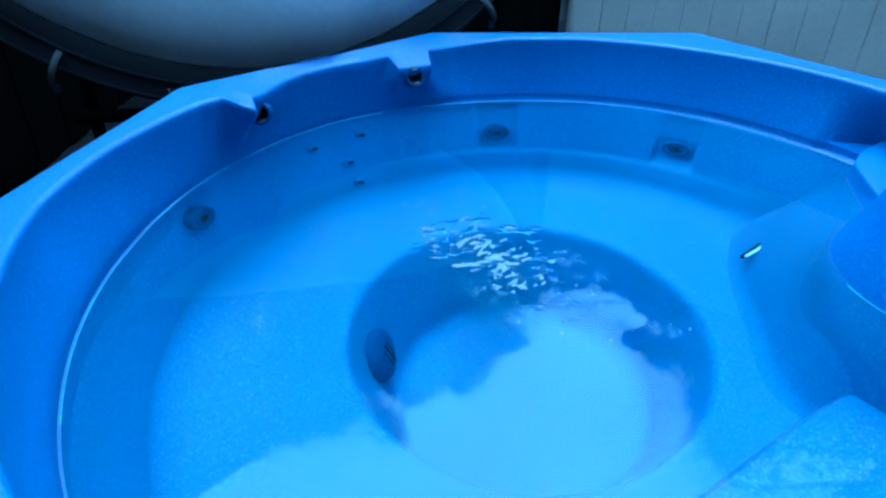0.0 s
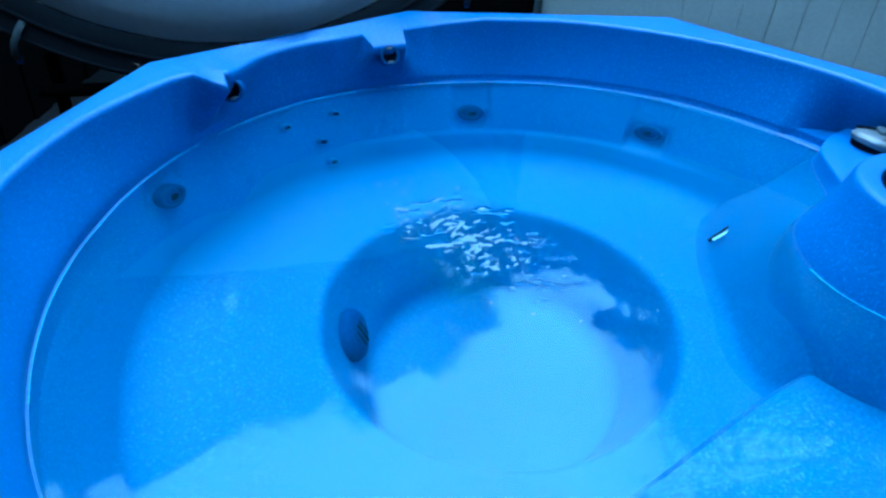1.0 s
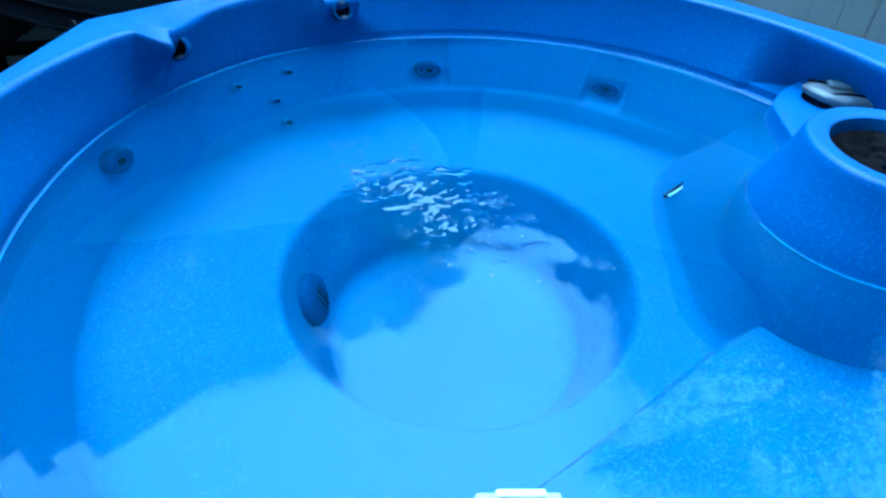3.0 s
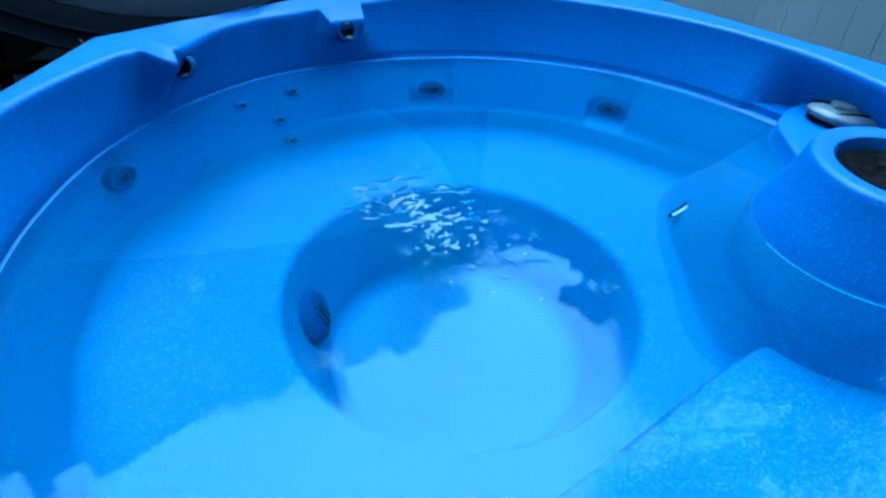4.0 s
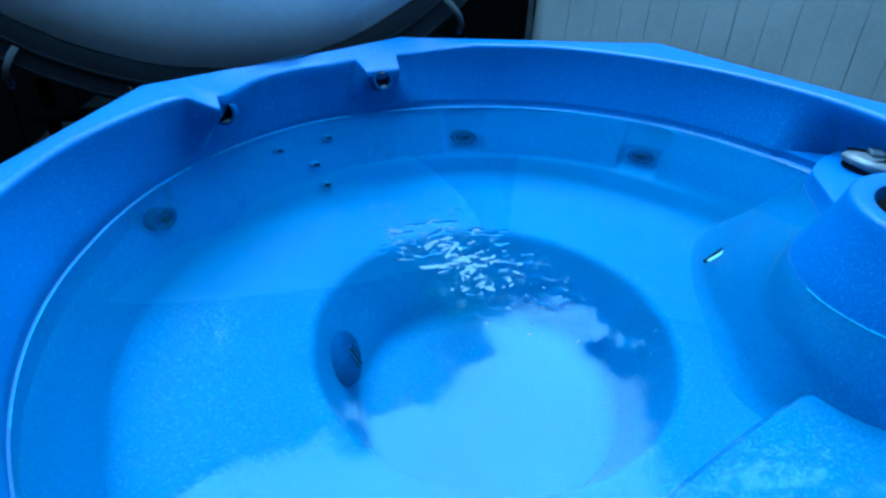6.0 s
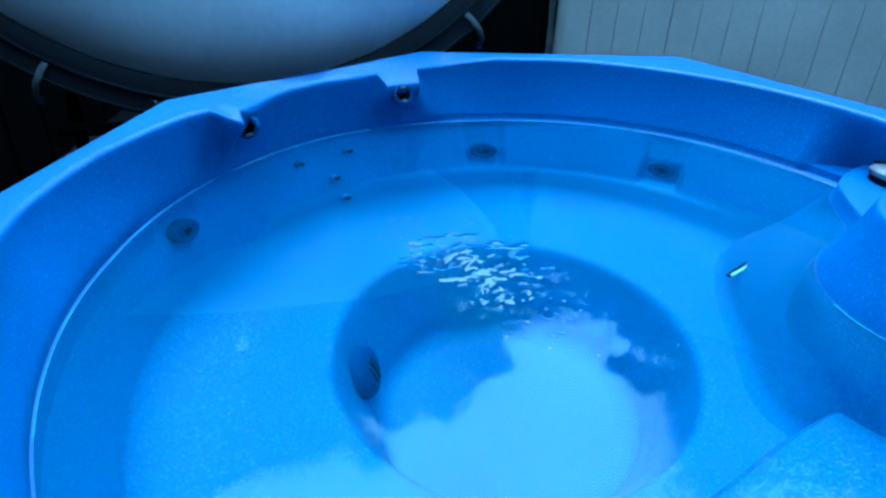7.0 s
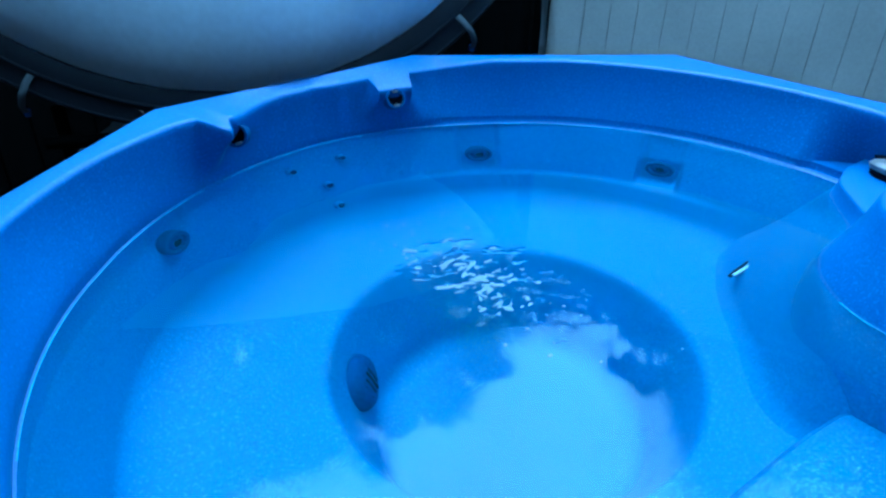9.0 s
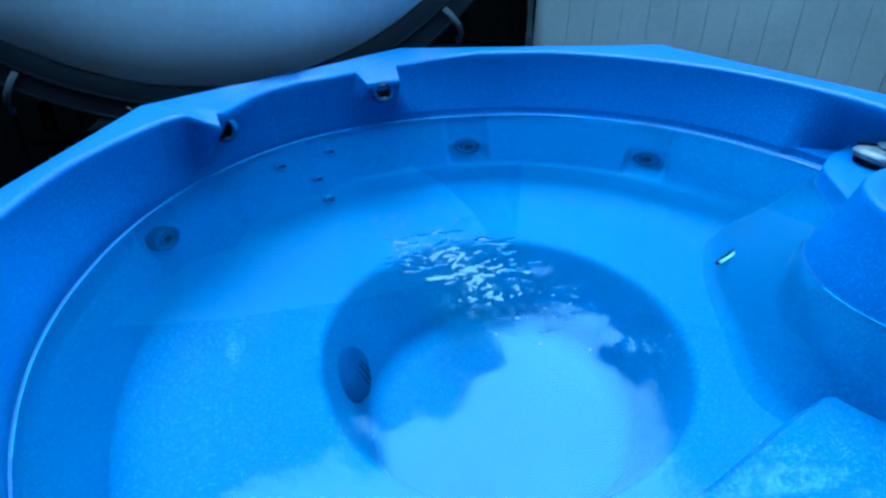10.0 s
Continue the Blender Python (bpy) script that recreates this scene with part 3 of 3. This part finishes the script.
def tub_cover():
    az, tilt = radians(-14), radians(71)
    a = Vector((math.sin(az), math.cos(az), 0))
    n = Vector((-a.x * math.sin(tilt), -a.y * math.sin(tilt), math.cos(tilt)))
    u = Vector((a.x * math.cos(tilt), a.y * math.cos(tilt), math.sin(tilt)))
    e = u.cross(n)
    m = Matrix((e, u, n)).transposed().to_4x4()
    m.translation = Vector((-1.005, 1.275, 1.845))
    cover = thing("tub_cover", "folded round tub cover standing upright, white underside, dark vinyl edge", "cover", m)
    bm = bmesh.new()
    lathe(bm, [(COVER_R + 0.005, -0.012), (COVER_R * 0.975, 0.025), (COVER_R * 0.94, 0.055), (COVER_R * 0.88, 0.088), (COVER_R * 0.8, 0.118), (COVER_R * 0.7, 0.143), (COVER_R * 0.5, 0.175), (COVER_R * 0.25, 0.192), (0, 0.198)], None, 128)
    for v in bm.verts:
        r, t = v.co.xy.length, math.atan2(v.co.y, v.co.x)
        v.co.z += (0.006 * math.sin(t * 9 + r * 3) + 0.004 * math.sin(v.co.x * 31 + 1)) * smooth(0.2, 1.0, r)
    part("underside", cut_at_fold(bm), VINYL_WHITE, cover, "white vinyl underside")
    bm = lathe(bmesh.new(), [(COVER_R, -0.02), (COVER_R + 0.004, 0.002), (COVER_R + 0.02, 0.008), (COVER_R + 0.055, 0.006), (COVER_R + 0.075, 0.000), (COVER_OUT - 0.01, -0.006),
                             (COVER_OUT, -0.02), (COVER_OUT, -COVER_D), (COVER_OUT - 0.02, -COVER_D - 0.01), (0, -COVER_D - 0.02)], None, 128)
    part("edge_band", cut_at_fold(bm), VINYL_DARK, cover, "dark blue-grey vinyl edge")
    for r, z in ((COVER_R + 0.062, 0.006), (COVER_OUT - 0.008, -0.008), (COVER_OUT + 0.002, -COVER_D + 0.01)):
        pts = [(r * math.cos(radians(k)), r * math.sin(radians(k)), z) for k in range(-163, -16, 3)]
        part("piping", tube(bmesh.new(), pts, 0.005, 6), VINYL_DARK, cover)
    # the second half hangs behind the first
    bm = lathe(bmesh.new(), [(0, -COVER_D - 0.03), (COVER_OUT - 0.03, -COVER_D - 0.03), (COVER_OUT - 0.01, -COVER_D - 0.05), (COVER_OUT - 0.01, -COVER_D - 0.12), (COVER_OUT - 0.03, -COVER_D - 0.13),
                             (0, -COVER_D - 0.14)], None, 96)
    part("back_half", cut_at_fold(bm), VINYL_DARK, cover)
    part("fold_seam", tube(bmesh.new(), [(-1.10, FOLD, -COVER_D - 0.012), (1.10, FOLD, -COVER_D - 0.012)], 0.03, 10), VINYL_DARK, cover)
    # webbing straps with clips at the edge
    for t in (-50, -118.4):
        c, s = math.cos(radians(t)), math.sin(radians(t))
        r = COVER_OUT
        pts = [(c * (r - 0.055), s * (r - 0.055), 0.004), (c * (r - 0.03), s * (r - 0.03), 0.016), (c * (r + 0.012), s * (r + 0.012), 0.010),
               (c * (r + 0.035), s * (r + 0.035) - 0.01, -0.012), (c * (r + 0.03), s * (r + 0.03) - 0.03, -0.04)]
        strap = part("strap", tube(bmesh.new(), pts, 0.010, 8, None, 0.3), STRAP, cover, "grey webbing strap")
        part("buckle", box(bmesh.new(), (0.018, 0.024, 0.008), Matrix.Translation(pts[-1]), 0.004), JET_GREY, strap)
    return m


cover_pose = tub_cover()

# frame that carries the cover behind the tub
lifter = thing("cover_stand", "dark metal stand that carries the tub cover", "stand")
low = cover_pose @ Vector((0, -COVER_OUT, -0.05))
for dx in (-0.5, 0.5):
    side = cover_pose @ Vector((dx, -math.sqrt(COVER_OUT ** 2 - dx * dx), -0.05))
    part("leg", tube(bmesh.new(), [(side.x, side.y, 0), (side.x, side.y, side.z - 0.01)], 0.02, 10), SHADE_WOOD, lifter)
part("cross_bar", tube(bmesh.new(), [cover_pose @ Vector((-0.55, -COVER_OUT - 0.005, -0.06)), cover_pose @ Vector((0.55, -COVER_OUT - 0.005, -0.06))], 0.02, 10), SHADE_WOOD, lifter)


# ---------------------------------------------------------------- board wall, fence, ground
WALL_AT, WALL_TURN, BOARD = Vector((1.23, 1.735, 0)), math.atan2(-0.423, 0.906), 0.12


def board_wall():
    wall = thing("wall_boards", "beige painted wall of upright boards", "wall", Matrix.Translation(WALL_AT) @ Matrix.Rotation(WALL_TURN, 4, "Z"), "structure")
    part("backing", box(bmesh.new(), (4.4, 0.10, 2.2), pose(1.05, 0.068, 1.1)), SIDING, wall)
    bm = box(bmesh.new(), (BOARD - 0.0018, 0.012, 2.2), Matrix(), 0.0015, 1)
    me = finish(bm, "board", SIDING)
    for i in range(-9, 27):
        ob = new("board", me)
        ob.parent = wall
        ob.matrix_basis = pose((i + 0.5) * BOARD, 0.0185 + 0.0010 * math.sin(i * 2.3), 1.1)
    part("coping", box(bmesh.new(), (4.6, 0.20, 0.04), pose(1.05, 0.03, 2.22), 0.01), ROOF, wall)
    part("corner_post", box(bmesh.new(), (0.07, 0.07, 2.2), pose(-1.16, 0.02, 1.1), 0.006), SHADE_WOOD, wall)


board_wall()

# near-black slats stand in for the unlit dark behind the cover
fence = thing("fence", "close-boarded garden fence, near-black to hold the deep shade", "fence")
for i in range(36):
    h = 1.75 + 0.01 * math.sin(i * 1.7)
    part("slat", box(bmesh.new(), (0.160, 0.02, h), pose(-2.9 + i * 0.145, 2.95 + 0.012 * (i % 2), h / 2), 0.003, 1), SHADE_WOOD, fence)
part("rail", box(bmesh.new(), (5.2, 0.05, 0.09), pose(-0.35, 3.0, 1.4), 0.005), SHADE_WOOD, fence)

bm = bmesh.new()
bmesh.ops.create_grid(bm, x_segments=40, y_segments=40, size=60)
solo("ground", bm, GROUND, "paved ground with deep shade in its dark colour", "ground", "structure")


# ---------------------------------------------------------------- trees beyond the fence, mirrored in the water
def tree(x, y, height, spread, seed, leaves=9000, loose=1.12):
    rng = random.Random(seed)
    top = thing("tree", "tall leafy dark green garden tree", "tree", pose(x, y, 0), group="garden trees")
    bm = tube(bmesh.new(), [(0, 0, 0), (0.05, 0.02, height * 0.3), (-0.05, 0.04, height * 0.6), (0.02, 0, height * 0.92)], 0.16, 10, 0.15)
    part("trunk", bm, BARK, top)
    limbs, centres = bmesh.new(), []
    for i in range(40):
        a, z = rng.uniform(0, math.tau), height * rng.uniform(0.3, 0.95)
        reach = spread * rng.uniform(0.5, 1.0) * math.sqrt(max(1.0 - ((z / height - 0.55) / 0.5) ** 2, 0.08))
        end = Vector((reach * math.cos(a), reach * math.sin(a), min(z + reach * rng.uniform(0.1, 0.5), height)))
        tube(limbs, [(0, 0, z * 0.9), end * 0.5 + Vector((0, 0, z * 0.45)), end], 0.05, 6, 0.2)
        centres += [(end, spread * rng.uniform(0.13, 0.26)), (end * 0.6 + Vector((0, 0, z * 0.4)), spread * rng.uniform(0.18, 0.32))]
    part("limbs", limbs, BARK, top)
    verts, faces = [], []
    for i in range(leaves * 3):
        c, r = centres[rng.randrange(len(centres))]
        d = Vector((rng.gauss(0, 1), rng.gauss(0, 1), rng.gauss(0, 0.8))) * r * loose * (0.8 if i % 11 == 0 else 0.5)
        p, s = c + d, rng.uniform(0.04, 0.09)
        ax = Vector((rng.gauss(0, 1), rng.gauss(0, 1), rng.gauss(0, 0.5))).normalized()
        bx = ax.cross(Vector((rng.gauss(0, 1), rng.gauss(0, 1), rng.gauss(0, 1)))).normalized()
        k = len(verts)
        verts += [p - ax * s, p + bx * s * 0.45, p + ax * s, p - bx * s * 0.45]
        faces.append((k, k + 1, k + 2, k + 3))
    me = bpy.data.meshes.new("crown")
    me.from_pydata([tuple(v) for v in verts], [], faces)
    me.materials.append(LEAF)
    crown = new("crown", me)
    crown.parent = top


tree(-3.2, 7.6, 10.0, 1.3, 6, 7000)
tree(-1.9, 7.7, 9.7, 1.5, 1)
tree(-0.45, 7.6, 9.0, 0.95, 2, 6000)
tree(0.15, 7.9, 8.4, 0.75, 12, 6000)
tree(-0.7, 8.6, 8.9, 1.2, 13, 7000)
tree(0.6, 7.6, 7.7, 0.55, 3, 4000)
tree(1.7, 7.9, 6.3, 1.1, 7, 4500)
tree(3.15, 7.6, 8.0, 0.8, 4, 5000)
tree(4.7, 7.6, 9.9, 1.25, 5, 7000, 1.3)
tree(4.3, 3.7, 9.0, 1.9, 8, 2600, 1.25)
tree(5.1, 4.9, 6.2, 1.7, 9, 7000)
tree(-6.1, 5.2, 8.7, 1.1, 11, 5000)


# ---------------------------------------------------------------- neighbouring house, and an added wall behind the camera
neighbour = thing("house", "neighbouring dark house with a straight roof edge and a chimney", "house", pose(-3.95, 3.15, 0, 0, 0, 45))
part("wall", box(bmesh.new(), (3.5, 3.0, 5.75), pose(-1.20, 1.5, 2.875)), ROOF, neighbour)
part("roof", box(bmesh.new(), (3.5, 3.2, 0.10), pose(-1.20, 1.45, 5.80), 0.01), ROOF, neighbour)
part("upper_wall", box(bmesh.new(), (1.5, 3.0, 6.55), pose(1.30, 1.5, 3.275)), ROOF, neighbour)
part("upper_roof", box(bmesh.new(), (1.5, 3.2, 0.10), pose(1.30, 1.45, 6.60), 0.01), ROOF, neighbour)
part("chimney", box(bmesh.new(), (0.20, 0.45, 1.0), pose(0.12, 0.4, 6.30), 0.01), ROOF, neighbour)
part("parapet", box(bmesh.new(), (0.33, 0.3, 0.75), pose(0.385, 0.3, 6.175), 0.01), ROOF, neighbour)

# unseen wall, added to keep sky light off cover and board wall
house = thing("house", "unseen plain dark wall added to block the sky", "house")
part("wall", box(bmesh.new(), (14.0, 0.3, 6.6), pose(0, -2.1, 3.3)), ROOF, house)
part("roof", box(bmesh.new(), (14.4, 0.9, 0.12), pose(0, -2.15, 6.66), 0.01), ROOF, house)

# screen added to block sky from the left and fill that side with dark
screen = thing("fence", "added timber screen, near-black, that blocks the sky at the left", "fence")
for i in range(32):
    h = 2.8 + 0.01 * math.sin(i * 2.1)
    part("slat", box(bmesh.new(), (0.02, 0.160, h), pose(-2.32 - 0.012 * (i % 2), -1.6 + i * 0.145, h / 2), 0.003, 1), SHADE_WOOD, screen)
part("rail", box(bmesh.new(), (0.05, 4.6, 0.09), pose(-2.38, 0.65, 1.4), 0.005), SHADE_WOOD, screen)


# unseen tall block added at the right to dim the tub's left wall
part("sky_block", box(bmesh.new(), (0.3, 2.7, 12.0), pose(3.1, -0.60, 6.0)), ROOF, house)

# ---------------------------------------------------------------- small things
hose = thing("hose", "grey garden hose hanging beside the board wall", "hose")
part("pipe", tube(bmesh.new(), [(0.165, 2.0, 0.0), (0.163, 1.99, 0.45), (0.166, 1.98, 0.75), (0.158, 1.98, 0.95), (0.135, 1.99, 1.1), (0.12, 2.0, 1.3)], 0.016, 10), STRAP, hose)
part("clip", box(bmesh.new(), (0.05, 0.02, 0.02), pose(0.14, 1.98, 1.08), 0.004), FILTER_BROWN, hose)

rng = random.Random(12)


def float_flake(bm, x, y, length, width, turn, height):
    """One thin rounded flake with a ragged outline on the water."""
    n = 11
    wob = [rng.uniform(0.6, 1.25) for _ in range(n)]
    c, s = math.cos(turn), math.sin(turn)
    rings = []
    for scale, z in ((1.0, 0.0002), (0.92, height * 0.7), (0.6, height)):
        ring = []
        for i in range(n):
            a = i * math.tau / n
            u, v = length * scale * wob[i] * math.cos(a), width * scale * wob[i] * math.sin(a)
            v += 0.10 * length * math.sin(u / length * 2.4)
            ring.append(bm.verts.new((x + u * c - v * s, y + u * s + v * c, WATER_Z + z)))
        rings.append(ring)
    for p, q in zip(rings, rings[1:]):
        for i in range(n):
            bm.faces.new((p[i], p[(i + 1) % n], q[(i + 1) % n], q[i]))
    bm.faces.new(rings[-1])


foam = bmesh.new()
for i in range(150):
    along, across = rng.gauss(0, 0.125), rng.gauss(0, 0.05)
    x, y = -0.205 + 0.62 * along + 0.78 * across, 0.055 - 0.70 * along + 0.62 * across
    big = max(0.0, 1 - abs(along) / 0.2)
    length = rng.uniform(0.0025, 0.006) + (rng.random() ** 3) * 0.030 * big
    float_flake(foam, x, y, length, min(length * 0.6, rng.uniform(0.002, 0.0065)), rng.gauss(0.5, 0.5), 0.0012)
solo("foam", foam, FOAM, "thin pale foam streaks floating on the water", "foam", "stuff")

# fine bubbles that well up from the back of the footwell
verts, faces = [], []
for i in range(14000):
    u = rng.random() ** 1.3
    spread = 0.055 + 0.05 * u
    x = -0.15 - 0.05 * u + rng.gauss(0, spread)
    y = 0.36 - 0.24 * u + rng.gauss(0, spread)
    z = 0.10 + 0.63 * u + rng.gauss(0, 0.03)
    if not FLOOR_Z + 0.01 < z < WATER_Z - 0.006 or (z < BENCH_Z and math.hypot(x - WELL[0], y - WELL[1]) > 0.30 + 0.28 * (z - FLOOR_Z)):
        continue
    r, k = rng.uniform(0.0006, 0.0013), len(verts)
    verts += [(x + r, y, z), (x - r, y, z), (x, y + r, z), (x, y - r, z), (x, y, z + r), (x, y, z - r)]
    for a, b in ((0, 2), (2, 1), (1, 3), (3, 0)):
        faces += [(k + a, k + b, k + 4), (k + b, k + a, k + 5)]
me = bpy.data.meshes.new("bubble_plume")
me.from_pydata(verts, [], faces)
me.materials.append(FOAM)
tagged(new("bubble_plume", me), "cloud of fine pale bubbles rising through the water", "bubbles", "", "stuff")

bubbles = bmesh.new()
for i in range(42):
    along, across = rng.gauss(0, 0.17), rng.gauss(0, 0.09)
    x, y = -0.15 + 0.67 * along + 0.74 * across, 0.08 - 0.74 * along + 0.67 * across
    if i > 28:
        x, y = 0.14 + rng.gauss(0, 0.05), -0.03 + rng.gauss(0, 0.06)
    r = rng.uniform(0.0009, 0.0026)
    lathe(bubbles, [(r, 0), (r * 0.9, r * 0.4), (r * 0.5, r * 0.8), (0, r * 0.9)], pose(x, y, WATER_Z + 0.0005), 8)
solo("bubbles", bubbles, FOAM, "tiny pale bubbles floating on the water", "bubbles", "stuff")

twig = bmesh.new()
tube(twig, [(-0.950, 0.408, 0.941), (-0.958, 0.420, 0.944), (-0.968, 0.424, 0.9455)], 0.0011, 6, 0.4)
tube(twig, [(-0.956, 0.416, 0.943), (-0.961, 0.427, 0.946)], 0.0009, 6, 0.4)
solo("twig", twig, BARK, "small pale dry twig on the tub's rim", "twig")
